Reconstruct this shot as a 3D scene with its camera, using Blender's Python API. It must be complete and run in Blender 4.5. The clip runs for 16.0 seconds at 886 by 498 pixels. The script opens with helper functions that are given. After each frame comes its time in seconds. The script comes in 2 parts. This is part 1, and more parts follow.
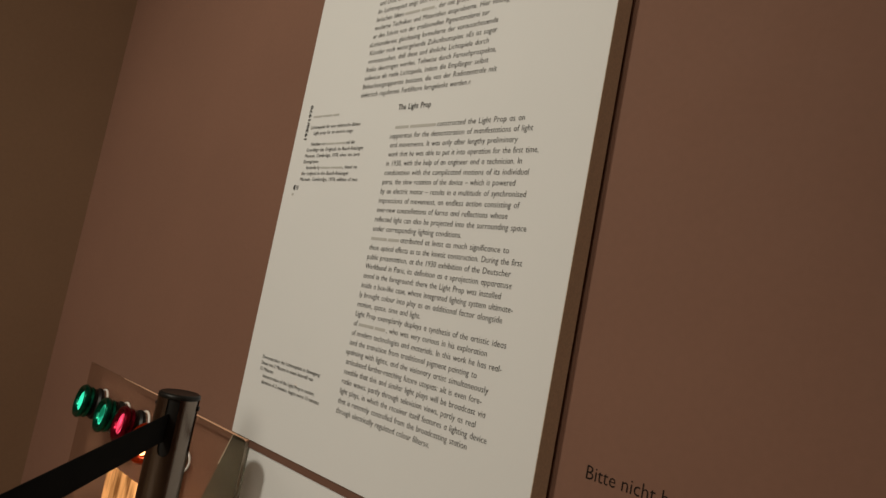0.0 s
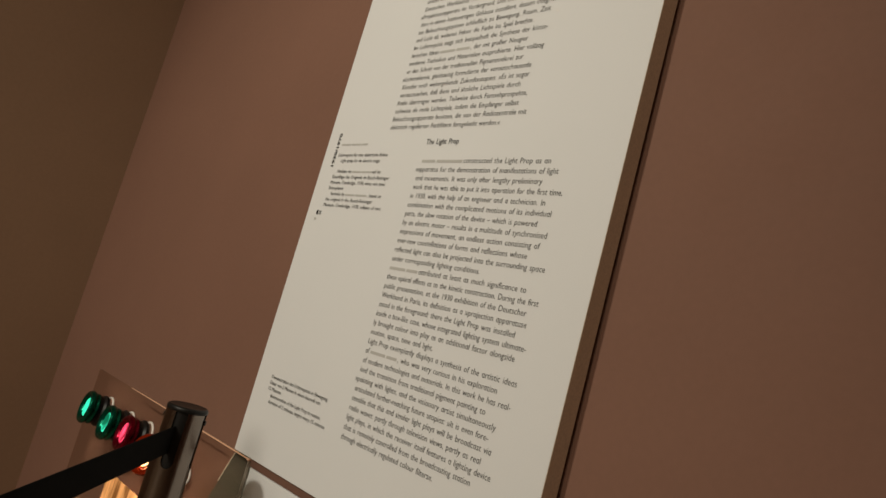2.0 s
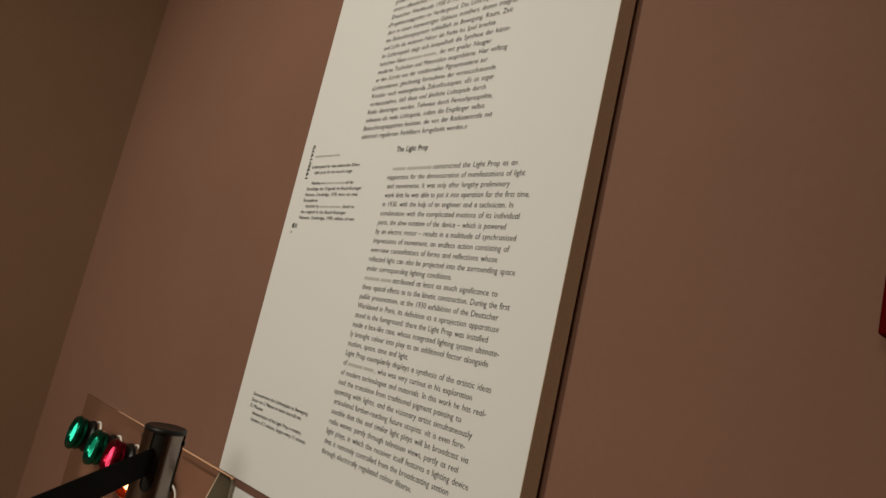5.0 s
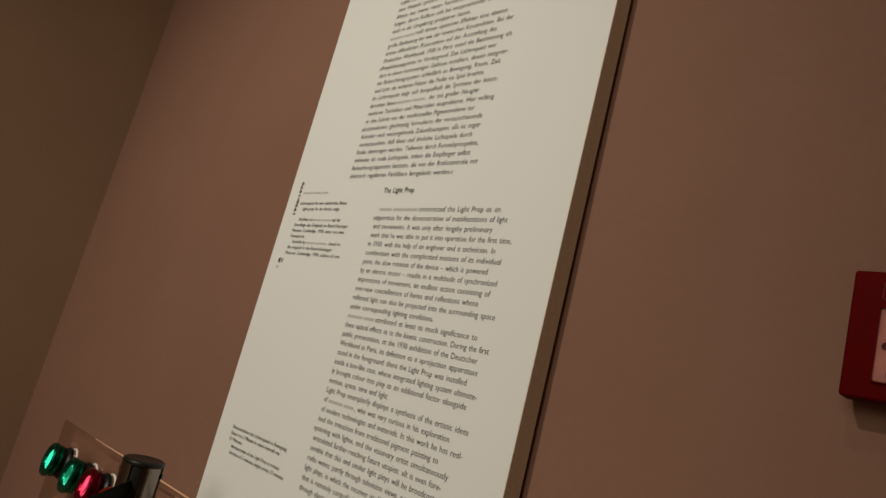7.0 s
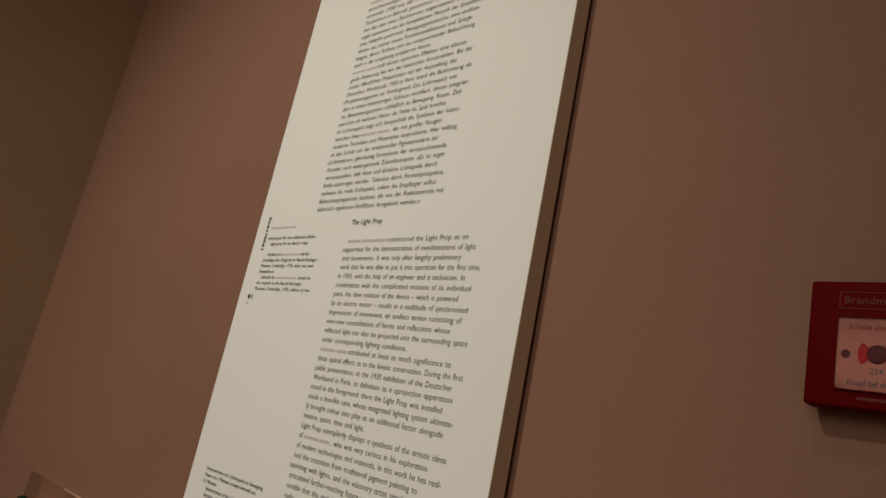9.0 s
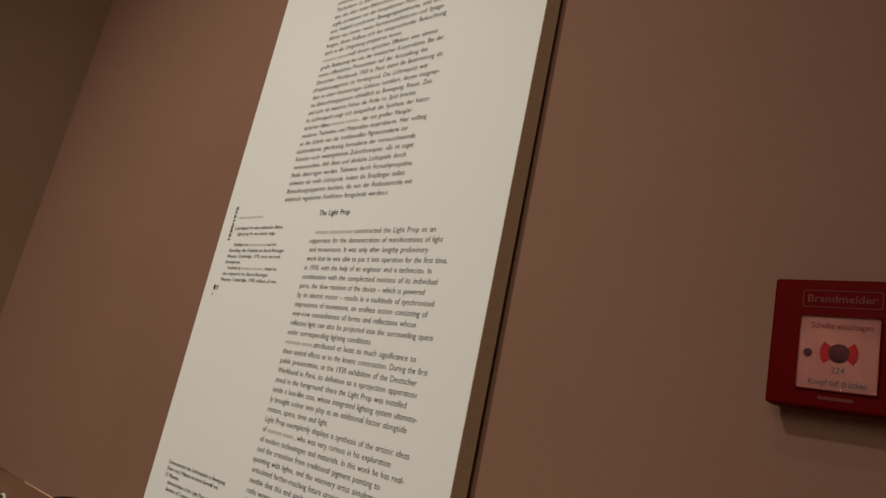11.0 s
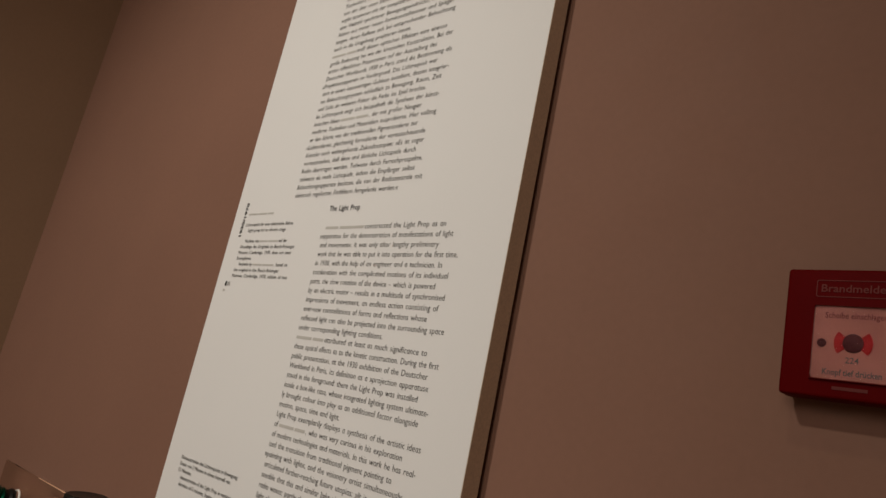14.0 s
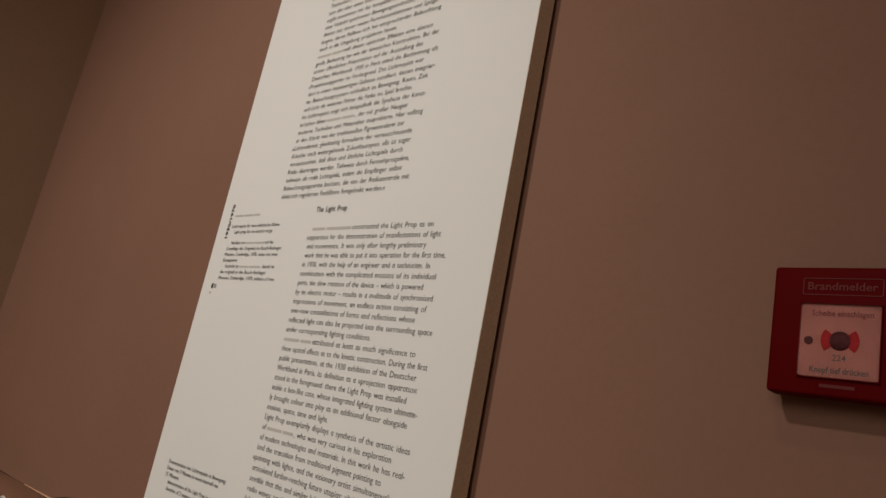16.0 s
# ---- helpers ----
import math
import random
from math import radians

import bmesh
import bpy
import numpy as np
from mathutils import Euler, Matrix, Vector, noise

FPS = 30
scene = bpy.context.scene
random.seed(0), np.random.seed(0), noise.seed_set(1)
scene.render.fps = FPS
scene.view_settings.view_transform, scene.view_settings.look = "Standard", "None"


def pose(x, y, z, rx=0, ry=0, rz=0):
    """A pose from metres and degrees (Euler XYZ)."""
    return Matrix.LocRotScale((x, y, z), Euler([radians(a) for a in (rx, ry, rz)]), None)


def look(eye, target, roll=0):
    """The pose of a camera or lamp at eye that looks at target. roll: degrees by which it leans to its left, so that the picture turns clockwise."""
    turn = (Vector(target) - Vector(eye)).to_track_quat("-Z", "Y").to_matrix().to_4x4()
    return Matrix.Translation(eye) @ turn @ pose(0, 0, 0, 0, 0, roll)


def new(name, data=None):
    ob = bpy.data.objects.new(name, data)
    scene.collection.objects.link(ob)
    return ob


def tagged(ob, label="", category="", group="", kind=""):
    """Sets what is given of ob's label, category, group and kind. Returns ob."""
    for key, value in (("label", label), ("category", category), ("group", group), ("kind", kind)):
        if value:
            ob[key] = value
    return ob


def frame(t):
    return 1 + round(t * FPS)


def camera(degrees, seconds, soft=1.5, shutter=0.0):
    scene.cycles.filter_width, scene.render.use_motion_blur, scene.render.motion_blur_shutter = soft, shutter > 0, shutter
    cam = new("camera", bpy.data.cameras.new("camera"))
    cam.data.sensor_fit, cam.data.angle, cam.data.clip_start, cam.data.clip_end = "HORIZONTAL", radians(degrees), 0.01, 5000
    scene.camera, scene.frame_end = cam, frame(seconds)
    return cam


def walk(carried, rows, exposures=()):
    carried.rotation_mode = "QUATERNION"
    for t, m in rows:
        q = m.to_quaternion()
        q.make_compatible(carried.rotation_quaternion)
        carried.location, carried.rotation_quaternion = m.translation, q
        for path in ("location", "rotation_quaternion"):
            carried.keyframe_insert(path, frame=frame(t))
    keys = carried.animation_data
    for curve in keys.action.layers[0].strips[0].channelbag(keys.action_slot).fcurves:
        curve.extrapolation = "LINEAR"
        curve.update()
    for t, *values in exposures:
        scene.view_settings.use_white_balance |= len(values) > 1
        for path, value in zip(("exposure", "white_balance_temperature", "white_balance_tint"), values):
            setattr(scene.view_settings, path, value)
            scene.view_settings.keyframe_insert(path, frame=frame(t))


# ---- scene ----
cam = camera(63.71, 16.0, soft=1.5)

PATH = [
    (0, (0.983, -0.8, 1.249), (-0.427, 0.607, 1.432), 11.0),
    (0.5, (0.967, -0.823, 1.255), (-0.484, 0.523, 1.539), 14.2),
    (1, (0.962, -0.837, 1.246), (-0.507, 0.49, 1.525), 14.7),
    (1.5, (0.972, -0.832, 1.238), (-0.469, 0.526, 1.522), 14.8),
    (2, (0.984, -0.819, 1.243), (-0.454, 0.544, 1.514), 15.6),
    (2.5, (1.001, -0.798, 1.248), (-0.471, 0.527, 1.527), 14.8),
    (3, (1.004, -0.785, 1.244), (-0.5, 0.507, 1.507), 13.9),
    (3.5, (1.001, -0.78, 1.245), (-0.489, 0.524, 1.528), 13.8),
    (4, (1.005, -0.776, 1.248), (-0.452, 0.566, 1.524), 13.8),
    (6.5, (1.014, -0.783, 1.266), (-0.424, 0.56, 1.62), 13.1),
    (7, (1.03, -0.798, 1.272), (-0.389, 0.559, 1.651), 14.7),
    (7.5, (1.03, -0.802, 1.268), (-0.399, 0.544, 1.646), 14.6),
    (8, (1.032, -0.8, 1.27), (-0.392, 0.544, 1.679), 13.5),
    (8.5, (1.037, -0.805, 1.277), (-0.372, 0.544, 1.715), 12.5),
    (9, (1.037, -0.804, 1.269), (-0.322, 0.584, 1.745), 11.9),
    (9.5, (1.031, -0.807, 1.277), (-0.361, 0.57, 1.686), 12.8),
    (10, (1.031, -0.792, 1.273), (-0.311, 0.622, 1.72), 13.1),
    (10.2, (1.033, -0.784, 1.276), (-0.294, 0.643, 1.725), 13.0),
    (12.3, (1.045, -0.775, 1.281), (-0.279, 0.647, 1.757), 11.2),
    (12.5, (1.046, -0.77, 1.275), (-0.268, 0.654, 1.767), 11.7),
    (13, (1.045, -0.765, 1.272), (-0.275, 0.662, 1.743), 11.7),
    (13.5, (1.038, -0.774, 1.273), (-0.289, 0.652, 1.725), 11.4),
    (14, (1.039, -0.778, 1.272), (-0.299, 0.638, 1.728), 12.0),
    (14.5, (1.041, -0.777, 1.275), (-0.285, 0.648, 1.734), 11.9),
    (15, (1.04, -0.775, 1.276), (-0.283, 0.652, 1.735), 11.9),
    (15.5, (1.036, -0.778, 1.269), (-0.273, 0.657, 1.744), 11.7),
    (16, (1.037, -0.775, 1.275), (-0.276, 0.662, 1.735), 11.3),
]
walk(cam, [(t, look(eye, target, roll)) for t, eye, target, roll in PATH], [(0.0, -0.13, 6500, 9), (0.5, -0.06, 6500, 9), (1.5, 0.0, 6500, 9), (10.2, 0.0, 6500, 9), (12.3, 0.0, 6280, 14), (16.0, 0.0, 6280, 14)])

# ---- world and light ----
world = bpy.data.worlds.new("world")
scene.world = world
world.use_nodes = True
world.node_tree.nodes["Background"].inputs["Color"].default_value = (1.0, 0.8, 0.6, 1)
world.node_tree.nodes["Background"].inputs["Strength"].default_value = 0.0


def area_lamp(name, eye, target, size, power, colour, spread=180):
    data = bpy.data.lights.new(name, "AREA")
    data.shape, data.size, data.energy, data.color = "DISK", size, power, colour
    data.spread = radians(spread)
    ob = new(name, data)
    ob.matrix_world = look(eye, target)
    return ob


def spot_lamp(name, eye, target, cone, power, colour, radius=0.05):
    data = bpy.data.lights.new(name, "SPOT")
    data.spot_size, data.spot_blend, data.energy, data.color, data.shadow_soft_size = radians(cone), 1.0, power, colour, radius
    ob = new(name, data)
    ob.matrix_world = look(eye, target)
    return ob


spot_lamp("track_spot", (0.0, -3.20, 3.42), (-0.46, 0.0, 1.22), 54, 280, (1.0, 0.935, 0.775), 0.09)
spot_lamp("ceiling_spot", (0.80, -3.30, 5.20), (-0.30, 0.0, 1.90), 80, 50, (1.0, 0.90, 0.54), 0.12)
# unseen fill lamp, added to lift the walls and soften the shadows
area_lamp("gallery_fill", (1.4, -5.4, 2.7), (-1.6, -1.0, 1.6), 2.2, 66, (1.0, 0.88, 0.72))

# ---- materials ----


def material(name, colour, rough=0.5, metal=0.0, grain=0.0, grain_size=200.0, stain=0.0, stain_size=3.0, bump=0.0, bump_size=400.0,
             spec=0.5, **more):
    m = bpy.data.materials.new(name)
    m.use_nodes = True
    nt = m.node_tree
    b = nt.nodes["Principled BSDF"]
    b.inputs["Base Color"].default_value = (*colour, 1)
    b.inputs["Roughness"].default_value = rough
    b.inputs["Metallic"].default_value = metal
    b.inputs["Specular IOR Level"].default_value = spec
    for key, value in more.items():
        b.inputs[key.replace("_", " ")].default_value = value
    pos = nt.nodes.new("ShaderNodeNewGeometry").outputs["Position"]

    def noise_of(scale, detail):
        n = nt.nodes.new("ShaderNodeTexNoise")
        n.inputs["Scale"].default_value, n.inputs["Detail"].default_value = scale, detail
        nt.links.new(pos, n.inputs["Vector"])
        return n.outputs["Fac"]

    col = None
    for amount, size, detail in ((stain, stain_size, 4), (grain, grain_size, 2)):
        if not amount:
            continue
        fac = noise_of(size, detail)
        ramp = nt.nodes.new("ShaderNodeMapRange")
        ramp.inputs["From Min"].default_value, ramp.inputs["From Max"].default_value = 0.3, 0.7
        ramp.inputs["To Min"].default_value, ramp.inputs["To Max"].default_value = 1 - amount, 1 + amount
        nt.links.new(fac, ramp.inputs["Value"])
        mul = nt.nodes.new("ShaderNodeVectorMath")
        mul.operation = "MULTIPLY"
        if col is None:
            mul.inputs[0].default_value = colour
        else:
            nt.links.new(col, mul.inputs[0])
        nt.links.new(ramp.outputs["Result"], mul.inputs[1])
        col = mul.outputs["Vector"]
    if col is not None:
        nt.links.new(col, b.inputs["Base Color"])
        rr = nt.nodes.new("ShaderNodeMapRange")
        rr.inputs["To Min"].default_value, rr.inputs["To Max"].default_value = max(0, rough - 0.06), min(1, rough + 0.06)
        nt.links.new(noise_of(stain_size * 6, 3), rr.inputs["Value"])
        nt.links.new(rr.outputs["Result"], b.inputs["Roughness"])
    if bump:
        bp = nt.nodes.new("ShaderNodeBump")
        bp.inputs["Strength"].default_value, bp.inputs["Distance"].default_value = bump, 0.001
        nt.links.new(noise_of(bump_size, 4), bp.inputs["Height"])
        nt.links.new(bp.outputs["Normal"], b.inputs["Normal"])
    return m


def glowing(name, colour, emit, strength, rough=0.15, streak=None):
    """A surface with its own glow; streak: the scales of the noise by which its glow varies along x, y and z."""
    m = material(name, colour, rough, Emission_Color=(*emit, 1), Emission_Strength=strength)
    m.cycles.emission_sampling = "NONE"
    if streak:
        nt = m.node_tree
        scale = nt.nodes.new("ShaderNodeVectorMath")
        scale.operation = "MULTIPLY"
        scale.inputs[1].default_value = streak
        nt.links.new(nt.nodes.new("ShaderNodeNewGeometry").outputs["Position"], scale.inputs[0])
        n = nt.nodes.new("ShaderNodeTexNoise")
        n.inputs["Scale"].default_value, n.inputs["Detail"].default_value = 1.0, 3
        nt.links.new(scale.outputs["Vector"], n.inputs["Vector"])
        r = nt.nodes.new("ShaderNodeMapRange")
        r.inputs["From Min"].default_value, r.inputs["From Max"].default_value = 0.38, 0.66
        r.inputs["To Min"].default_value, r.inputs["To Max"].default_value = 0.05 * strength, 1.7 * strength
        nt.links.new(n.outputs["Fac"], r.inputs["Value"])
        nt.links.new(r.outputs["Result"], nt.nodes["Principled BSDF"].inputs["Emission Strength"])
    return m


M_WALL = material("mauve wall paint", (0.212, 0.109, 0.076), 0.75, grain=0.02, grain_size=90, stain=0.045, stain_size=2.2, bump=0.10, bump_size=700, spec=0.3)
M_OLIVE = material("olive brown wall paint", (0.240, 0.145, 0.089), 0.75, grain=0.02, grain_size=90, stain=0.045, stain_size=2.2, bump=0.10, bump_size=700, spec=0.3)
M_CEIL = material("ceiling paint", (0.55, 0.48, 0.42), 0.8, stain=0.03)
# unseen floor, lightened so that its bounce fills shadows on the wall
M_FLOOR = material("pale oak floor", (0.52, 0.39, 0.26), 0.5, stain=0.2, stain_size=6, grain=0.1)
M_PANEL = material("white laminate", (0.755, 0.758, 0.765), 0.5, grain=0.008, grain_size=500, stain=0.012, stain_size=3, bump=0.04, bump_size=900, spec=0.3)
M_EDGE = material("raw panel edge", (0.66, 0.54, 0.40), 0.7, grain=0.08, grain_size=300, stain=0.04, bump=0.3)
M_INK = material("black print", (0.022, 0.021, 0.021), 0.6, spec=0.15)
M_INK_GREY = material("grey print", (0.035, 0.033, 0.032), 0.6, spec=0.06)
M_BAR = material("grey bar print", (0.50, 0.49, 0.47), 0.6)
M_WALLINK = material("dark wall lettering", (0.022, 0.015, 0.012), 0.6, spec=0.06)
M_RED = material("red enamel", (0.088, 0.0008, 0.0013), 0.6, grain=0.03, grain_size=400, stain=0.05, stain_size=20, bump=0.05, bump_size=1500, spec=0.04)
# off-white plate; the red reflected from the box is mixed into this colour
M_LABEL = material("alarm label", (0.160, 0.058, 0.048), 0.6, spec=0.08, stain=0.05, stain_size=40)
M_LABELRED = material("red print", (0.13, 0.003, 0.004), 0.6, spec=0.06)
M_DIMRED = material("dim red print", (0.12, 0.028, 0.026), 0.6, spec=0.06)
M_DARKRED = material("dark red print", (0.060, 0.010, 0.010), 0.6, spec=0.06)
M_PALERED = material("pale red print", (0.14, 0.034, 0.031), 0.6, spec=0.06)
M_KNOB = material("dark knob", (0.03, 0.005, 0.006), 0.6, spec=0.06)
M_BLACK = material("black plastic", (0.008, 0.0072, 0.0065), 0.42, grain=0.1, grain_size=300, bump=0.06, spec=0.25)
M_BELT = material("black webbing", (0.005, 0.0045, 0.004), 0.9, grain=0.2, grain_size=900, bump=0.3, bump_size=1600, spec=0.08)
M_STEEL = material("polished dark steel", (0.22, 0.188, 0.165), 0.2, 1.0, stain=0.06, stain_size=30, bump=0.05, bump_size=800)
M_CHROME = material("chrome", (0.75, 0.73, 0.70), 0.1, 1.0)
M_GLASS = material("clear acrylic", (0.69, 0.65, 0.59), 0.0, Transmission_Weight=1.0, IOR=1.06, spec=0.15)
M_PANE = material("alarm pane", (0.98, 0.98, 0.98), 0.02, Transmission_Weight=1.0, IOR=1.12)
# orange lamplight on the acrylic edge, put into the base colour
M_EDGE_LIT = material("acrylic edge with orange lamplight", (0.85, 0.52, 0.34), 0.35, grain=0.1, grain_size=300)
M_GREY = material("olive grey board", (0.092, 0.080, 0.058), 0.6, stain=0.04, stain_size=6, bump=0.1)
M_PALE_EDGE = material("pale edge and highlight strip", (0.50, 0.44, 0.36), 0.5, grain=0.1)
M_LEDGE = material("brown ledge paint", (0.16, 0.08, 0.056), 0.6, stain=0.05, stain_size=20)
M_PLINTH = material("grey plinth paint", (0.2, 0.17, 0.15), 0.6, stain=0.05)
# white base colour that paints the bright highlights of shiny rings
M_GLINT = material("white glint ring", (0.85, 0.80, 0.76), 0.12, spec=0.8)
M_GREEN = material("green glass", (0.0, 0.095, 0.055), 0.24, 0.85)
M_GREENC = glowing("lit green lens", (0.0, 0.25, 0.14), (0.04, 0.72, 0.42), 1.1, streak=(70, 70, 18))
M_REDG = material("red glass", (0.18, 0.0, 0.013), 0.24, 0.85)
M_REDC = glowing("lit red lens", (0.4, 0.01, 0.04), (1.0, 0.07, 0.15), 1.3, streak=(70, 70, 18))
M_ORG = material("orange glass", (0.34, 0.022, 0.0), 0.24, 0.6)
M_ORGC = glowing("lit orange lens", (0.8, 0.4, 0.1), (1.0, 0.50, 0.20), 4.5)
# emission in place of lamplight gleaming on a gold sheet
M_AMBER = glowing("amber gleam", (0.35, 0.14, 0.04), (1.0, 0.45, 0.15), 0.75, 0.2, streak=(34, 10, 5))

# ---- mesh helpers ----


def finish(bm, name, mat, smooth=False):
    me = bpy.data.meshes.new(name)
    bmesh.ops.recalc_face_normals(bm, faces=bm.faces[:])
    bm.to_mesh(me)
    bm.free()
    me.materials.append(mat)
    if smooth:
        for f in me.polygons:
            f.use_smooth = True
        me.set_sharp_from_angle(angle=radians(40))
    return me


def part(name, bm, mat, parent=None, label="", smooth=False):
    ob = new(name, finish(bm, name, mat, smooth))
    if parent is not None:
        ob.parent = parent
    if label:
        tagged(ob, label)
    return ob


def empty(name, x, y, z):
    ob = new(name)
    ob.location = (x, y, z)
    ob.empty_display_size = 0.05
    bpy.context.view_layer.update()
    return ob


def under(ob, parent):
    """Parent ob, whose mesh is in world coordinates, to a thing that stands elsewhere."""
    ob.parent = parent
    ob.matrix_parent_inverse = Matrix.Translation(parent.location).inverted()
    return ob


def box(x0, x1, y0, y1, z0, z1, bevel=0.0, segments=2):
    bm = bmesh.new()
    bmesh.ops.create_cube(bm, size=1)
    for v in bm.verts:
        v.co = Vector((x0 if v.co.x < 0 else x1, y0 if v.co.y < 0 else y1, z0 if v.co.z < 0 else z1))
    if bevel:
        bmesh.ops.bevel(bm, geom=bm.edges[:], offset=bevel, segments=segments, affect="EDGES", profile=0.5)
    return bm


def lathe(profile, steps=40, m=None):
    """A turned solid about z from (radius, height) pairs; m places it."""
    bm = bmesh.new()
    rings = []
    for r, h in profile:
        if r < 1e-6:
            rings.append([bm.verts.new((0, 0, h))])
        else:
            rings.append([bm.verts.new((r * math.cos(2 * math.pi * i / steps), r * math.sin(2 * math.pi * i / steps), h)) for i in range(steps)])
    for a, b in zip(rings, rings[1:]):
        for i in range(steps):
            j = (i + 1) % steps
            if len(a) == 1 and len(b) == 1:
                continue
            if len(a) == 1:
                bm.faces.new((a[0], b[j], b[i]))
            elif len(b) == 1:
                bm.faces.new((a[i], a[j], b[0]))
            else:
                bm.faces.new((a[i], a[j], b[j], b[i]))
    if m is not None:
        bm.transform(m)
    return bm


def prism(points, y0, y1):
    """A sheet with an outline of (x, z) points, from y0 to y1."""
    bm = bmesh.new()
    a = [bm.verts.new((x, y0, z)) for x, z in points]
    b = [bm.verts.new((x, y1, z)) for x, z in points]
    bm.faces.new(a)
    bm.faces.new(b[::-1])
    for i in range(len(a)):
        j = (i + 1) % len(a)
        bm.faces.new((a[i], b[i], b[j], a[j]))
    return bm


def rounded(x0, x1, z0, z1, r, n=5):
    out = []
    for cx, cz, a0 in ((x1 - r, z1 - r, 0), (x0 + r, z1 - r, 90), (x0 + r, z0 + r, 180), (x1 - r, z0 + r, 270)):
        for i in range(n + 1):
            a = radians(a0 + 90 * i / n)
            out.append((cx + r * math.cos(a), cz + r * math.sin(a)))
    return out


# ---- lettering ----
FONT_CACHE = {}


def outline(text, bold):
    """The filled outlines of a text at size 1: vertices, faces, and its left and right ends."""
    cu = bpy.data.curves.new("lettering", "FONT")
    cu.body, cu.size, cu.resolution_u, cu.offset = text, 1.0, 2, bold
    ob = bpy.data.objects.new("lettering", cu)
    me = bpy.data.meshes.new_from_object(ob)
    vs = [(v.co.x, v.co.y) for v in me.vertices]
    fs = [tuple(p.vertices) for p in me.polygons]
    bpy.data.objects.remove(ob)
    bpy.data.meshes.remove(me)
    bpy.data.curves.remove(cu)
    return vs, fs, min(v[0] for v in vs), max(v[0] for v in vs)


def glyph(c, bold, round_a):
    """One letter with its advance. round_a: an a in the one-storey form, a bowl and a short stem."""
    key = (c, bold, round_a)
    if key not in FONT_CACHE:
        shape = "d" if c == "a" and round_a else c
        vs, fs, lo, hi = outline(shape, bold)
        _, _, l2, h2 = outline("H" + shape + "H", bold)
        _, _, l1, h1 = outline("HH", bold)
        if c == "a" and round_a:
            vs = [(x, min(y, 0.458 + bold)) for x, y in vs]
        FONT_CACHE[key] = (vs, fs, (h2 - l2) - (h1 - l1))
    return FONT_CACHE[key]


def glyphs(text, gap, bold, round_a):
    """A text set letter by letter at size 1 with word gaps of that width, with its right and left ends."""
    vs, fs, x = [], [], 0.0
    for c in text:
        if c == " ":
            x += gap
            continue
        v, f, step = glyph(c, bold, round_a)
        n = len(vs)
        vs += [(a + x, b, 0.0) for a, b in v]
        fs += [tuple(i + n for i in q) for q in f]
        x += step
    return vs, fs, max(v[0] for v in vs), min(v[0] for v in vs)


def line_of(pieces, size, x0, z0, width=None, y=0.0, gap=0.27, bold=0.0, turned=False, round_a=True):
    """One line of print on a wall-parallel sheet. pieces: strings, and numbers for plain bars of that many letters."""
    vs, fs, x, bars = [], [], 0.0, []
    for piece in pieces if isinstance(pieces, (list, tuple)) else [pieces]:
        n = len(vs)
        if isinstance(piece, str):
            v, f, hi, lo = glyphs(piece, gap, bold, round_a)
            vs += [(a - lo + x, b) for a, b, _ in v]
            x += hi - lo + 0.28
        else:
            w = piece * 0.52
            bars.append(len(fs))
            vs += [(x, 0.06), (x + w, 0.06), (x + w, 0.42), (x, 0.42)]
            f = [(0, 1, 2, 3)]
            x += w + 0.28
        fs += [tuple(i + n for i in q) for q in f]
    wide = max(v[0] for v in vs)
    sx = size if width is None else width / wide
    out = []
    for a, b in vs:
        if turned:
            out.append((x0 - b * size, y, z0 + a * sx))
        else:
            out.append((x0 + a * sx, y, z0 + b * size))
    me = bpy.data.meshes.new("text_line")
    me.from_pydata(out, [], fs)
    return me, bars


def printed(name, parent, mat, *args, label="", **more):
    me, bars = line_of(*args, **more)
    me.materials.append(mat)
    me.materials.append(M_BAR)
    for i in bars:
        me.polygons[i].material_index = 1 if mat is M_INK else 0
    ob = new(name, me)
    under(ob, parent)
    if label:
        tagged(ob, label)
    return ob


# ---- the room ----
WALL_Y, CORNER_X = 0.0440, -1.565
room = [
    ("wall_north", box(CORNER_X, 3.2, WALL_Y, WALL_Y + 0.2, 0, 6.0), M_WALL, "mauve-brown matt painted gallery wall"),
    ("wall_west", box(CORNER_X - 0.2, CORNER_X, -6.4, WALL_Y + 0.2, 0, 6.0), M_OLIVE, "olive-brown matt painted side wall in shade"),
    ("wall_east", box(3.2, 3.4, -6.4, WALL_Y + 0.2, 0, 6.0), M_WALL, "plain mauve-brown painted wall behind the viewer"),
    ("wall_south", box(CORNER_X - 0.2, 3.4, -6.6, -6.4, 0, 6.0), M_WALL, "plain mauve-brown painted wall behind the viewer"),
    ("floor", box(CORNER_X - 0.2, 3.4, -6.6, WALL_Y + 0.2, -0.1, 0), M_FLOOR, "unseen oak gallery floor, kept pale to bounce light up"),
    ("ceiling", box(CORNER_X - 0.2, 3.4, -6.6, WALL_Y + 0.2, 6.0, 6.1), M_CEIL, "plain light painted ceiling"),
]
for name, bm, mat, label in room:
    tagged(part(name, bm, mat), label, name.split("_")[0], kind="structure")

# ---- the text panel ----
P, Z0 = 0.017, 1.56
PX0, PX1, PZ0, PZ1 = -0.3150, 0.4280, 0.939, 2.42
panel = tagged(empty("text_panel", 0.055, 0.0, PZ0), "tall white exhibition text panel with black German and English print", "sign")
board = under(part("board", box(PX0, PX1, -0.0005, 0.0350, PZ0, PZ1, 0.0005), M_PANEL), panel)
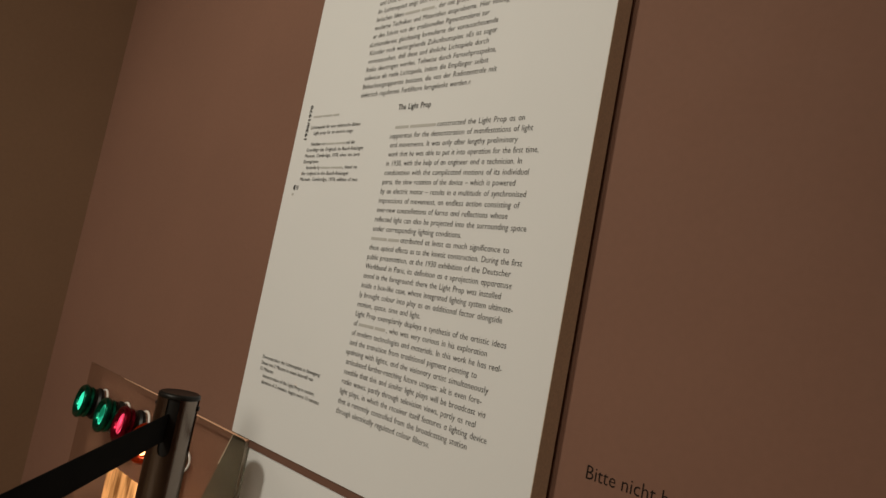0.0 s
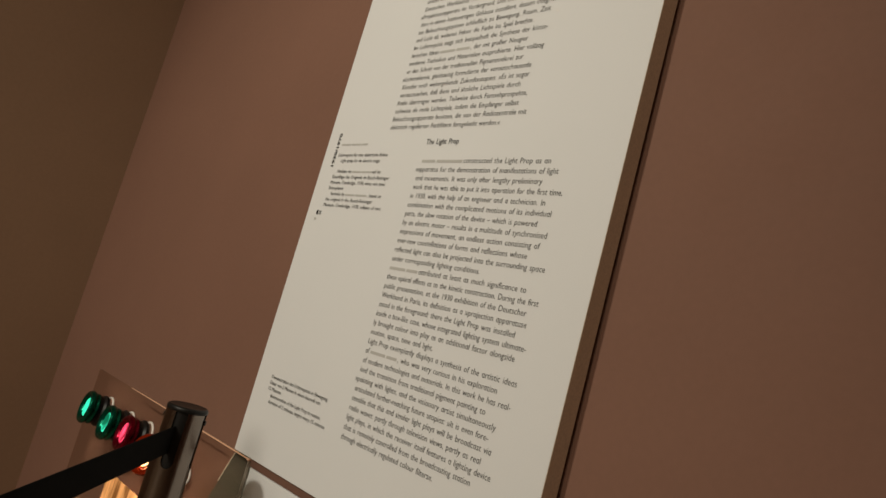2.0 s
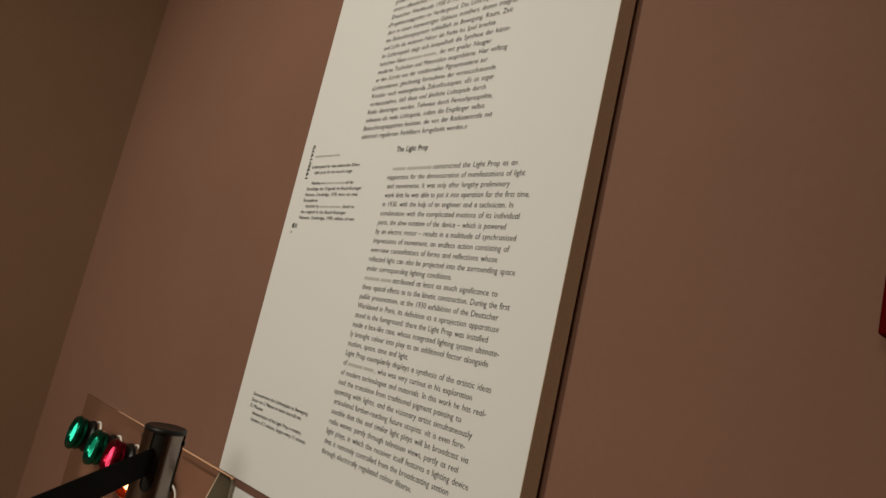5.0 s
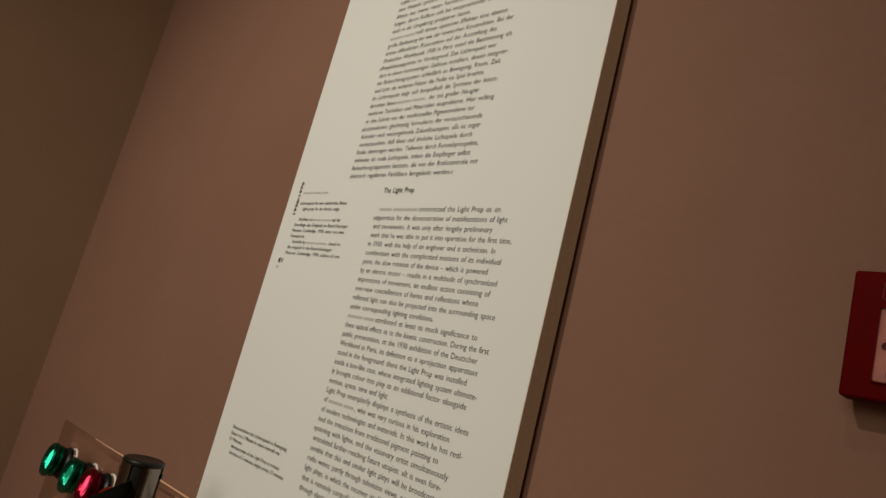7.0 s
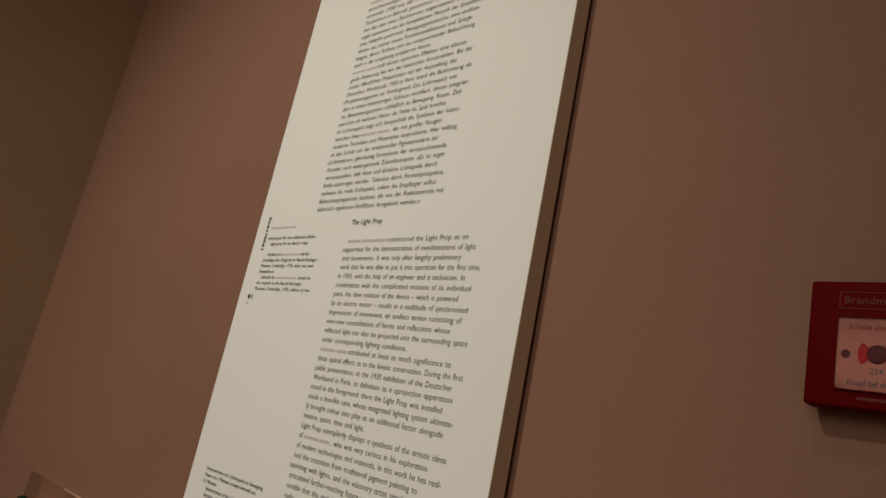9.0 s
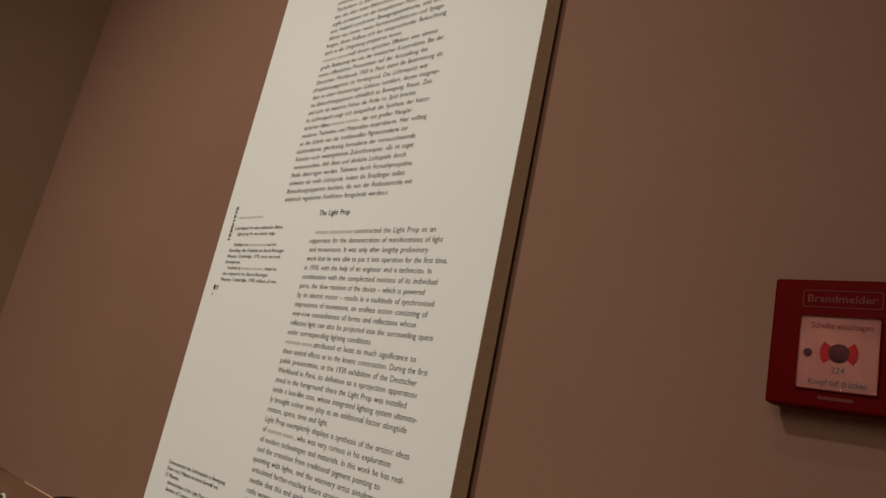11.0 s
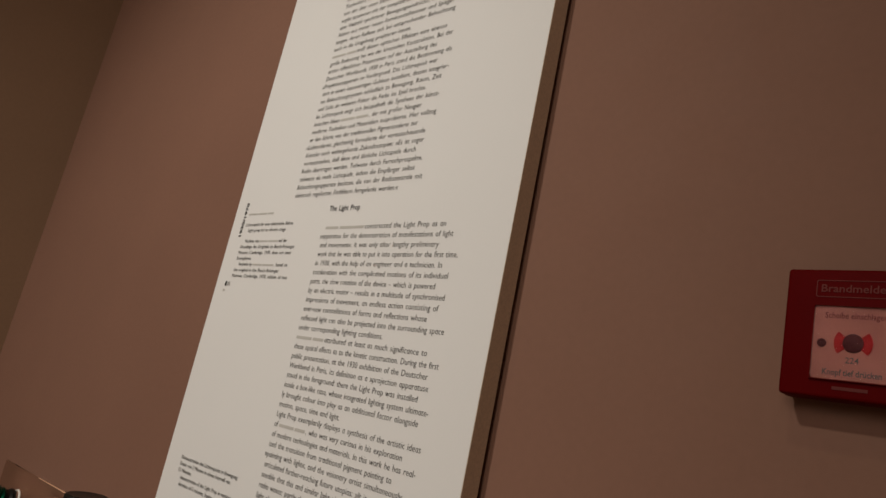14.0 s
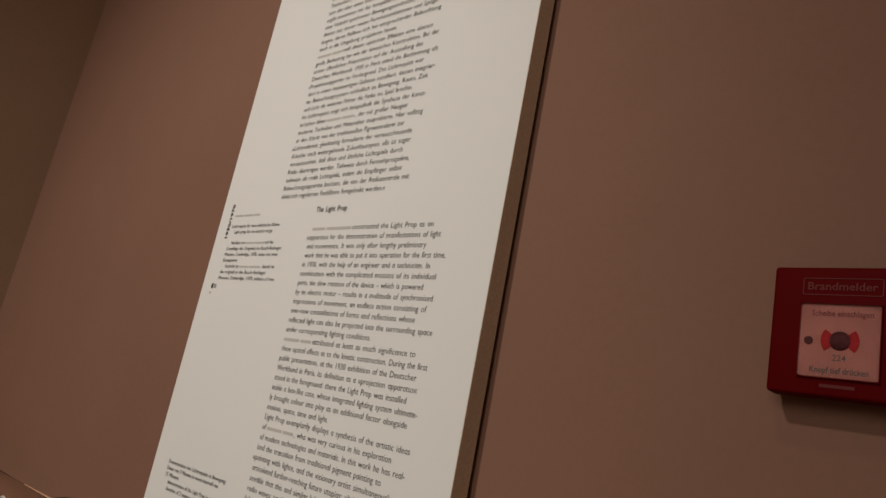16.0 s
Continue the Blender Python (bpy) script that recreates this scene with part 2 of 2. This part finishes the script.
edge = under(part("edge_band", box(PX1 - 0.0008, PX1 + 0.0006, 0.0001, 0.0347, PZ0 + 0.001, PZ1 - 0.001), M_EDGE, None, "brownish bare side edge"), panel)
for x in (PX0 + 0.16, PX1 - 0.18):
    under(part("mounting_rail", box(x, x + 0.03, 0.0350, WALL_Y, PZ0 + 0.1, PZ1 - 0.1), M_BLACK), panel)
INK_Y = -0.0011
SIZE = 0.0140

english = [
    ([5, 9, "constructed the Light Prop as an"], 17.66), ("»apparatus for the demonstration of manifestations of light", 18.80),
    ("and movement«. It was only after lengthy preliminary", 17.29), ("work that he was able to put it into operation for the first time,", 19.84),
    ("in 1930, with the help of an engineer and a technician. In", 18.24), ("combination with the complicated motions of its individual", 19.21),
    ("parts, the slow rotation of the device – which is powered", 17.94), ("by an electric motor – results in a multitude of synchronised", 19.36),
    ("impressions of movement, an endless action consisting of", 18.89), ("ever-new constellations of forms and reflections whose", 17.77),
    ("reflected light can also be projected into the surrounding space", 20.09), ("under corresponding lighting conditions.", 12.72),
    ([6, 4, "attributed at least as much significance to"], 18.66), ("these optical effects as to the kinetic construction. During the first", 20.32),
    ("public presentation, at the 1930 exhibition of the Deutscher", 19.32), ("Werkbund in Paris, its definition as a »projection apparatus«", 19.66),
    ("stood in the foreground: there the Light Prop was installed", 18.67), ("inside a box-like case, whose integrated lighting system ultimate-", 20.24),
    ("ly brought colour into play as an additional factor alongside", 19.32), ("motion, space, time and light.", 9.43),
    ("Light Prop exemplarily displays a synthesis of the artistic ideas", 20.24), (["of", 6, 4, ", who was very curious in his exploration"], 18.33),
    ("of modern technologies and materials. In this work he has real-", 20.20), ("ised the transition from traditional pigment painting to", 17.67),
    ("»painting with light«, and the visionary artist simultaneously", 19.22), ("articulated further-reaching future utopias: »It is even fore-", 18.71),
    ("seeable that this and similar light plays will be broadcast via", 19.37), ("radio waves: partly through television views, partly as real", 18.52),
    ("light plays, in which the receiver itself features a lighting device", 20.01), ("that is remotely controlled from the broadcasting station", 18.01),
    ("through electrically regulated colour filters«.", 13.72),
]
for i, (text, right) in enumerate(english):
    left = -0.35 if isinstance(text, str) and text[0] == "»" else 0.25 if i == 0 else 0.0
    printed("text_line", panel, M_INK, text, SIZE, left * P, Z0 - i * P, (right - left) * P, INK_Y, gap=0.37, bold=-0.006)

german = [
    ("elektrisch regulierten Farbfiltern ferngelenkt werden.«", 10.10), ("Beleuchtungsapparate besitzen, die von der Radiozentrale mit", 13.16),
    ("teilweise als reale Lichtspiele, indem die Empfänger selbst", 11.87), ("Radio übertragen werden. Teilweise durch Fernsehprospekte,", 12.61),
    ("vorauszusehen, daß diese und ähnliche Lichtspiele durch", 11.42), ("Künstler noch weitergehende Zukunftsutopien: »Es ist sogar", 12.25),
    ("»Lichtmalerei«; gleichzeitig formulierte der vorausschauende", 12.15), ("er den Schritt von der traditionellen Pigmentmalerei zur", 10.81),
    ("moderne Techniken und Materialien ausprobierte. Hier vollzog", 13.08), (["lerischen Ideen", 6, 5, ", der mit großer Neugier"], 10.78),
    ("Im Lichtrequisit zeigt sich beispielhaft die Synthese der künst-", 12.94), ("und Licht als weiteren Faktor die Farbe ins Spiel brachte.", 10.85),
    ("tes Beleuchtungssystem schließlich zu Bewegung, Raum, Zeit", 12.71), ("dort in einem kastenartigen Gehäuse installiert, dessen integrier-", 13.44),
    ("»Projektionsapparat« im Vordergrund. Das Lichtrequisit war", 11.60), ("Deutschen Werkbunds 1930 in Paris stand die Bestimmung als", 13.30),
    ("ersten öffentlichen Präsentation auf der Ausstellung des", 10.97), ("große Bedeutung bei wie der kinetischen Konstruktion. Bei der", 12.95),
    ([6, 4, "maß diesen optischen Effekten eine ebenso"], 11.85), ("auch in die Umgebung projizieren lassen.", 6.31),
    ("lungen, deren Reflexe sich bei entsprechender Beleuchtung", 12.47), ("Aktion aus immer neuen Formkonstellationen und Spiege-", 11.97),
    ("eine Vielzahl synchroner Bewegungseindrücke, eine endlose", 12.60), ("ergibt zusammen mit der komplizierten Motorik der Einzelteile", 12.70),
    ("tion des über einen Elektromotor angetriebenen Objekts", 11.20), ("Technikers in Betrieb genommen werden. Die", 9.60),
    (["erstmals 1930 mit der Hilfe", 6, 10], 11.60), (["erscheinungen", 3, 9, 8], 11.60), ([9, 4, 12, 6], 11.80),
]
for i, (text, right) in enumerate(german):
    left = -6.833 - (0.35 if isinstance(text, str) and text[0] == "»" else 0.0)
    printed("text_line", panel, M_INK, text, SIZE, left * P, Z0 + (4.041 + i) * P, (right - left) * P, INK_Y, gap=0.37, bold=-0.006)

printed("heading", panel, M_INK, "The Light Prop", 0.0150, 0.0015, 1.5962, 0.0850, INK_Y, gap=0.40, bold=0.008, label="bold black heading")
printed("date_line", panel, M_INK, "1930/1970", 0.0125, -0.2715, 1.5508, 0.0745, INK_Y, bold=0.03, turned=True, label="bold date set upright along the margin")

caption = [
    ([6, 6, 4], -0.2622, 1.5968, -0.1745), ("Lichtrequisit für eine elektrische Bühne", -0.2632, 1.5730, -0.1001), ("Light prop for an electric stage", -0.2492, 1.5605, -0.1192),
    (["Nachbau von", 6, 7, "auf der"], -0.2500, 1.5373, -0.1052), ("Grundlage des Originals im Busch-Reisinger", -0.2626, 1.5249, -0.0757),
    ("Museum, Cambridge, 1970, eines von zwei", -0.2628, 1.5126, -0.0832), ("Exemplaren", -0.2628, 1.5003, -0.2118),
    (["facsimile by", 6, 7, ", based on"], -0.2500, 1.4880, -0.0836), ("the original in the Busch-Reisinger", -0.2628, 1.4757, -0.1053),
    ("Museum, Cambridge, 1970, edition of two", -0.2628, 1.4634, -0.0741),
    ("Demonstration des Lichtrequisits in Bewegung:", -0.2595, 1.0985, -0.0640), ("Dauer von 2 Minuten in einem Intervall von", -0.2595, 1.0868, -0.0829),
    ("15 Minuten", -0.2595, 1.0751, -0.2123), ("demonstration of the Light Prop in motion:", -0.2460, 1.0628, -0.0706),
    ("duration of 2 minutes, begins every 15 minutes", -0.2460, 1.0509, -0.0516),
]
for text, x0, z0, x1 in caption:
    printed("caption_line", panel, M_INK, text, 0.0102, x0, z0, x1 - x0, INK_Y, gap=0.36)

# sound symbol with its number below
bm = bmesh.new()
arc = [bm.verts.new((-0.2745 + 0.0068 * math.cos(a), INK_Y, 1.4490 + 0.0058 * math.sin(a))) for a in [radians(90 + 15 * i) for i in range(13)]]
bm.faces.new(arc)
for k, w in ((0.0034, 0.0011), (0.0066, 0.0010), (0.0098, 0.0010)):
    x = -0.2745 + k
    bm.faces.new([bm.verts.new((a, INK_Y, b)) for a, b in ((x, 1.4445), (x + w, 1.4445), (x + w, 1.4535), (x, 1.4535))])
under(part("sound_symbol", bm, M_INK), panel)
bm = bmesh.new()
bm.faces.new([bm.verts.new((a, INK_Y, b)) for a, b in ((-0.2825, 1.4325), (-0.2755, 1.4325), (-0.2755, 1.4372), (-0.2825, 1.4372))])
under(part("symbol_number", bm, M_BAR), panel)

# ---- lettering on the wall ----
sign = tagged(empty("wall_lettering", 0.57, WALL_Y, 1.07), "dark adhesive lettering asking not to touch", "lettering")
printed("text_line", sign, M_WALLINK, "Bitte nicht berühren", 0.026, 0.478, 1.0765, 0.194, WALL_Y - 0.0006, bold=-0.004)
printed("text_line", sign, M_WALLINK, [6, 2, 3, 5], 0.026, 0.52, 1.040, 0.17, WALL_Y - 0.0006)

# ---- the fire alarm box ----
BX0, BX1, BZ0, BZ1 = 0.8080, 0.938, 1.3670, 1.4985
alarm = tagged(empty("fire_alarm_box", 0.8745, WALL_Y, BZ0), "red square fire alarm call point with glass pane", "fire alarm")
under(part("shell", box(BX0, BX1, 0.0, 0.030, BZ0, BZ1, 0.0035, 3), M_RED, smooth=True), alarm)
under(part("back_plate", box(BX0 + 0.002, BX1 - 0.002, 0.0301, WALL_Y, BZ0 + 0.002, BZ1 - 0.002, 0.001), M_RED), alarm)
frame_bm = bmesh.new()
outer, inner = rounded(0.8365, 0.9085, 1.4687, 1.4866, 0.002), rounded(0.8373, 0.9077, 1.4695, 1.4858, 0.0014)
a = [frame_bm.verts.new((x, -0.0006, z)) for x, z in outer]
b = [frame_bm.verts.new((x, -0.0006, z)) for x, z in inner]
for i in range(len(a)):
    j = (i + 1) % len(a)
    frame_bm.faces.new((a[i], a[j], b[j], b[i]))
under(part("name_frame", frame_bm, M_PALERED, None, "thin pale outline"), alarm)
printed("name_line", alarm, M_PALERED, "Brandmelder", 0.0112, 0.8412, 1.4742, 0.0625, -0.0006, bold=0.015, round_a=False)
label = under(part("label_plate", prism(rounded(0.8372, 0.9080, 1.3855, 1.4592, 0.003), -0.0012, 0.001), M_LABEL, None, "off-white instruction plate with red bounce in its colour"), alarm)
printed("text_line", alarm, M_DARKRED, "Scheibe einschlagen", 0.0085, 0.8470, 1.4470, 0.0545, -0.0016, bold=0.012, round_a=False)
printed("text_line", alarm, M_INK_GREY, "Knopf tief drücken", 0.0085, 0.8480, 1.3900, 0.0515, -0.0016, bold=0.02)
printed("number_line", alarm, M_INK_GREY, "224", 0.0085, 0.8675, 1.4025, 0.0120, -0.0016, bold=0.01)
printed("maker_line", alarm, M_DIMRED, [5], 0.0090, 0.8573, 1.3752, 0.0310, -0.0006)
for side in (-1, 1):
    pts = [(0.8735 + side * r * math.cos(radians(d)), 1.4225 + r * math.sin(radians(d))) for r, ds in ((0.0172, range(-40, 41, 10)), (0.0085, range(40, -41, -10))) for d in ds]
    under(part("arrow_mark", prism(pts, -0.0020, -0.0011), M_LABELRED, None, "red wedge pointing at the button"), alarm)
turn = Matrix.Translation((0.8735, 0.0, 1.4225)) @ pose(0, 0, 0, 90)
under(part("push_button", lathe([(0, 0.0028), (0.007, 0.0027), (0.0092, 0.0022), (0.0098, 0.0010)], 32, turn), M_KNOB, None, "round dark red button", True), alarm)
turn = Matrix.Translation((0.8455, 0.0, 1.4212)) @ pose(0, 0, 0, 90)
under(part("key_hole", lathe([(0, 0.0018), (0.003, 0.0024), (0.0042, 0.0022), (0.0042, 0.0012)], 20, turn), M_KNOB, None, "", True), alarm)
pane = under(part("glass_pane", prism(rounded(0.8378, 0.9074, 1.3861, 1.4586, 0.003), -0.0046, -0.0034), M_PANE, None, "clear break-glass pane"), alarm)
pane.visible_shadow = False
rim = bmesh.new()
for x0, x1, z0, z1 in ((0.8362, 0.8372, 1.3845, 1.4602), (0.9080, 0.9090, 1.3845, 1.4602), (0.8372, 0.9080, 1.3845, 1.3855), (0.8372, 0.9080, 1.4592, 1.4602)):
    piece = box(x0, x1, -0.0036, 0.001, z0, z1)
    tmp = bpy.data.meshes.new("tmp")
    piece.to_mesh(tmp)
    piece.free()
    rim.from_mesh(tmp)
    bpy.data.meshes.remove(tmp)
under(part("pane_rim", rim, M_RED), alarm)
alarm.location += Vector((-0.0025, 0.0, 0.0013))

# ---- below the text panel ----
lower = tagged(part("lower_board", box(-0.250, PX1, 0.006, WALL_Y, 0.35, 0.9235, 0.0015), M_PANEL), "white board hung just below the text panel", "board")
side_board = tagged(part("side_board", prism([(-0.322, 0.932), (-0.2515, 0.932), (-0.2515, 0.35), (-0.60, 0.35)], 0.012, WALL_Y), M_GREY), "grey-green board with a highlight strip along its slanting edge", "board")
# thin pale strip that paints the highlight along the slanting edge
part("bevel", prism([(-0.3262, 0.932), (-0.3222, 0.932), (-0.3560, 0.860), (-0.3600, 0.860)], 0.0116, 0.030), M_PALE_EDGE, side_board, "pale strip painting the edge highlight")
shield = tagged(empty("acrylic_shield", -0.56, 0.0, 0.0), "clear acrylic shield plate with lamplight painted on its sanded top edge", "shield")
under(part("sheet", box(-1.10, -0.2520, -0.0025, 0.0025, 0.0, 0.9345), M_GLASS), shield).visible_shadow = False
under(part("side_edge", box(-0.2519, -0.2512, -0.0025, 0.0030, 0.0, 0.9345), M_PALE_EDGE, None, "sanded upright edge"), shield)
# strip tapers to the left where the painted lamplight fades out
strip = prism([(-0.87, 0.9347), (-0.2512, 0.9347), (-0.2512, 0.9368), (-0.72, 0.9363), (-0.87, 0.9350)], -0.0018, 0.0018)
under(part("top_edge", strip, M_EDGE_LIT, None, "sanded top edge with orange lamplight in its colour"), shield)
# added block in the lamplight colour for the bright spot at the corner
under(part("corner_glint", box(-0.2570, -0.2500, -0.0040, 0.0040, 0.9330, 0.9374, 0.0010), M_EDGE_LIT, None, "small block painting a bright spot on the corner"), shield)

tagged(part("ledge", box(-0.2495, PX1, 0.003, WALL_Y, 0.9237, 0.9388, 0.0004), M_LEDGE), "narrow brown ledge strip under the text panel", "ledge")

# ---- barrier post with its belt ----
SX, SY = -0.2020, -0.1865
post = tagged(empty("barrier_post", SX, SY, 0.0), "dark steel belt barrier post with black head", "barrier post")
at = Matrix.Translation((SX, SY, 0))
under(part("base", lathe([(0, 0), (0.17, 0), (0.175, 0.006), (0.17, 0.018), (0.05, 0.034), (0.034, 0.036)], 48, at), M_BLACK, None, "heavy round foot", True), post)
R_TUBE, BELT_A, SLOT_A = 0.0352, -48.0, -39.0
under(part("head_core", lathe([(0.0, 0.880), (0.0322, 0.880), (0.0322, 1.021), (0, 1.021)], 48, at), M_BLACK, None, "black plastic belt cassette", True), post)
under(part("cap", lathe([(0.0325, 1.0222), (0.0352, 1.0224), (0.0358, 1.0232), (0.0358, 1.0268), (0.0350, 1.0290), (0.0320, 1.0308), (0.0295, 1.0302), (0, 1.0305)], 56, at), M_BLACK, None, "flat black cap with a raised lip", True), post)


def slotted_tube(r, wall, z0, z1, slot_z, half, steps=216):
    """A tube with four round-ended belt slots open towards its top."""
    bm = bmesh.new()
    levels = [z0, slot_z - 0.010] + [slot_z - 0.008 + 0.001 * i for i in range(17)] + [z1]
    rows = [[bm.verts.new((SX + r * math.cos(2 * math.pi * i / steps), SY + r * math.sin(2 * math.pi * i / steps), z)) for i in range(steps)] for z in levels]
    for p, q, low, high in zip(rows, rows[1:], levels, levels[1:]):
        for i in range(steps):
            a = 360 * (i + 0.5) / steps
            off = abs((a - SLOT_A + 45) % 90 - 45)
            mid = (low + high) / 2
            open_half = half if mid > slot_z + 0.006 else half * math.sqrt(max(0.0, 1 - ((slot_z + 0.006 - mid) / 0.012) ** 2))
            if mid > slot_z - 0.008 and off < open_half:
                continue
            j = (i + 1) % steps
            bm.faces.new((p[i], p[j], q[j], q[i]))
    bmesh.ops.recalc_face_normals(bm, faces=bm.faces[:])
    bmesh.ops.solidify(bm, geom=bm.faces[:], thickness=wall)
    return bm


under(part("tube", slotted_tube(R_TUBE, 0.0016, 0.030, 1.0222, 0.932, 17.0), M_STEEL, None, "polished dark steel tube with belt slots", True), post)
for k in range(1, 4):
    turn = at @ pose(0, 0, 0, 0, 0, SLOT_A + 90 * k)
    nub = box(0.0318, 0.0374, -0.0045, 0.0045, 1.0045, 1.0120, 0.0012)
    nub.transform(turn)
    under(part("latch", nub, M_BLACK, None, "small black belt latch"), post)
belt = bmesh.new()
d = Vector((math.cos(radians(BELT_A)), math.sin(radians(BELT_A)), 0))
nrm = Vector((-d.y, d.x, 0))
rows = []
for i in range(25):
    s = 0.030 + 0.78 * i / 24
    sag = -0.08 * s
    c = Vector((SX, SY, 0)) + d * s
    rows.append([belt.verts.new(c + nrm * o + Vector((0, 0, z + sag))) for o, z in ((-0.0008, 0.953), (0.0008, 0.953), (0.0008, 1.000), (-0.0008, 1.000))])
for p, q in zip(rows, rows[1:]):
    for k in range(4):
        belt.faces.new((p[k], p[(k + 1) % 4], q[(k + 1) % 4], q[k]))
belt.faces.new(rows[0])
belt.faces.new(rows[-1][::-1])
under(part("belt", belt, M_BELT, None, "taut black webbing belt"), post)

# ---- the row of coloured lamps on its plinth ----
tagged(part("plinth", box(-0.66, -0.36, -0.20, -0.012, 0.0, 0.50, 0.003), M_PLINTH), "plain grey plinth carrying the coloured lamps", "plinth")
lamps = tagged(empty("lamp_bank", -0.53, -0.03, 0.50), "row of coloured glass signal lamps, lit", "lamp")
under(part("carrier", box(-0.97, -0.50, -0.026, -0.012, 0.842, 0.858, 0.002), M_BLACK, None, "dark carrier rail"), lamps)
under(part("leg", box(-0.535, -0.520, -0.026, -0.012, 0.50, 0.842, 0.001), M_BLACK), lamps)


def fluted(r, m, n=96, flutes=20, depth=0.0004):
    bm = bmesh.new()
    rings = []
    for k in range(1, 6):
        q = r * k / 5
        rings.append([bm.verts.new((q * math.cos(2 * math.pi * i / n), q * math.sin(2 * math.pi * i / n),
                                    0.006 * (k / 5) ** 2 + depth * (k / 5) * math.cos(flutes * 2 * math.pi * i / n))) for i in range(n)])
    top = bm.verts.new((0, 0, 0))
    for i in range(n):
        j = (i + 1) % n
        bm.faces.new((top, rings[0][i], rings[0][j]))
        for p, q in zip(rings, rings[1:]):
            bm.faces.new((p[i], q[i], q[j], p[j]))
    bm.transform(m @ Matrix.Translation((0, 0, -0.0062)))
    return bm


for x, z, glass, lens, words, big in ((-0.958, 0.855, M_GREEN, M_GREENC, "green", 1.0), (-0.812, 0.853, M_GREEN, M_GREENC, "green", 1.0),
                                 (-0.697, 0.858, M_REDG, M_REDC, "red", 1.0), (-0.561, 0.848, M_ORG, M_ORGC, "orange", 1.06)):
    axis = Vector((0.25, -0.95, 0.15) if words == "orange" else (-0.10, -0.97, 0.15)).normalized()
    m = Matrix.Translation((x, -0.060, z)) @ axis.to_track_quat("Z", "Y").to_matrix().to_4x4() @ Matrix.Scale(big, 4)
    lamp = under(part("lamp", lathe([(0, -0.046), (0.030, -0.046), (0.038, -0.043), (0.0405, -0.038), (0.0405, -0.034), (0.036, -0.029), (0.036, -0.024), (0.0385, -0.020), (0.0, -0.019)], 40, m), M_BLACK, None, "dark lamp socket", True), lamps)
    # the back ring's white stands in for glints behind the socket
    for nm, prof, mat in (("dish", [(0.0235, -0.0060), (0.0265, -0.0010), (0.0305, 0.0035), (0.0350, 0.0068), (0.0395, 0.0062), (0.0425, 0.0020), (0.0430, -0.0030), (0.0405, -0.0075), (0.0370, -0.0095),
                                    (0.0385, -0.0125), (0.0400, -0.0155), (0.0380, -0.0185), (0.0235, -0.0188), (0.0235, -0.0060)], glass),
                          ("back_ring", [(0.0395 + 0.0030 * math.cos(a), -0.050 + 0.0030 * math.sin(a)) for a in [2 * math.pi * k / 10 for k in range(11)]], M_GLINT)):
        piece = part(nm, lathe(prof, 48, m), mat, None, "ridged " + words + " glass dish" if nm == "dish" else "glossy ring, white in place of glints", True)
        piece.parent = lamp
    piece = part("lens", fluted(0.0240, m @ Matrix.Translation((0, 0, -0.0002))), lens, None, "fluted " + words + " lens", True)
    piece.parent = lamp

# added point light, no bulb: a faint orange glow on the wall behind
glow_fill = bpy.data.lights.new("lamp_glow_fill", "POINT")
glow_fill.energy, glow_fill.color, glow_fill.shadow_soft_size = 0.05, (1.0, 0.33, 0.14), 0.02
new("lamp_glow_fill", glow_fill).location = (-0.725, -0.055, 0.70)

# a fluted amber sheet; its streaky emission stands in for lamplight reflected on metal
amber = bmesh.new()
rows = []
for i in range(181):
    x = -0.690 + 0.270 * i / 180
    y = -0.070 + 0.0006 * math.cos(i * math.pi / 3) + 0.0008 * math.cos(i * 0.37)
    rows.append([amber.verts.new((x, y + o, z)) for o, z in ((0, 0.50), (0.003, 0.50), (0.003, 0.770), (0, 0.770))])
for p, q in zip(rows, rows[1:]):
    for k in range(4):
        amber.faces.new((p[k], p[(k + 1) % 4], q[(k + 1) % 4], q[k]))
amber.faces.new(rows[0])
amber.faces.new(rows[-1][::-1])
lantern = tagged(empty("lantern", -0.60, -0.07, 0.50), "fluted amber sheet with a golden gleam put in as emission", "lantern")
under(part("gleam_sheet", amber, M_AMBER, None, "fluted amber sheet, its gleam given as emission"), lantern)
under(part("tray", box(-0.695, -0.415, -0.082, -0.058, 0.494, 0.5005), M_BLACK), lantern)

disc = tagged(empty("ringed_disc", -0.399, -0.06, 0.50), "round clear disc on a stem, its rim highlight painted white", "disc")
facing = Matrix.Translation((-0.399, -0.06, 0.858)) @ pose(0, 0, 0, 90, 0, 35)
# ring coloured white for the crescent highlight on the disc's rim
under(part("ring", lathe([(0.028 + 0.0022 * math.cos(a), 0.0022 * math.sin(a)) for a in [2 * math.pi * i / 12 for i in range(13)]], 64, facing), M_GLINT, None, "thin glossy ring, white in place of its highlight", True), disc)
under(part("plate", lathe([(0, -0.0012), (0.0262, -0.0012), (0.0262, 0.0012), (0, 0.0012)], 48, facing), M_PANE, None, "clear plate"), disc)
under(part("stem", lathe([(0.004, 0.50), (0.004, 0.828)], 12, Matrix.Translation((-0.399, -0.06, 0))), M_CHROME, None, "", True), disc)
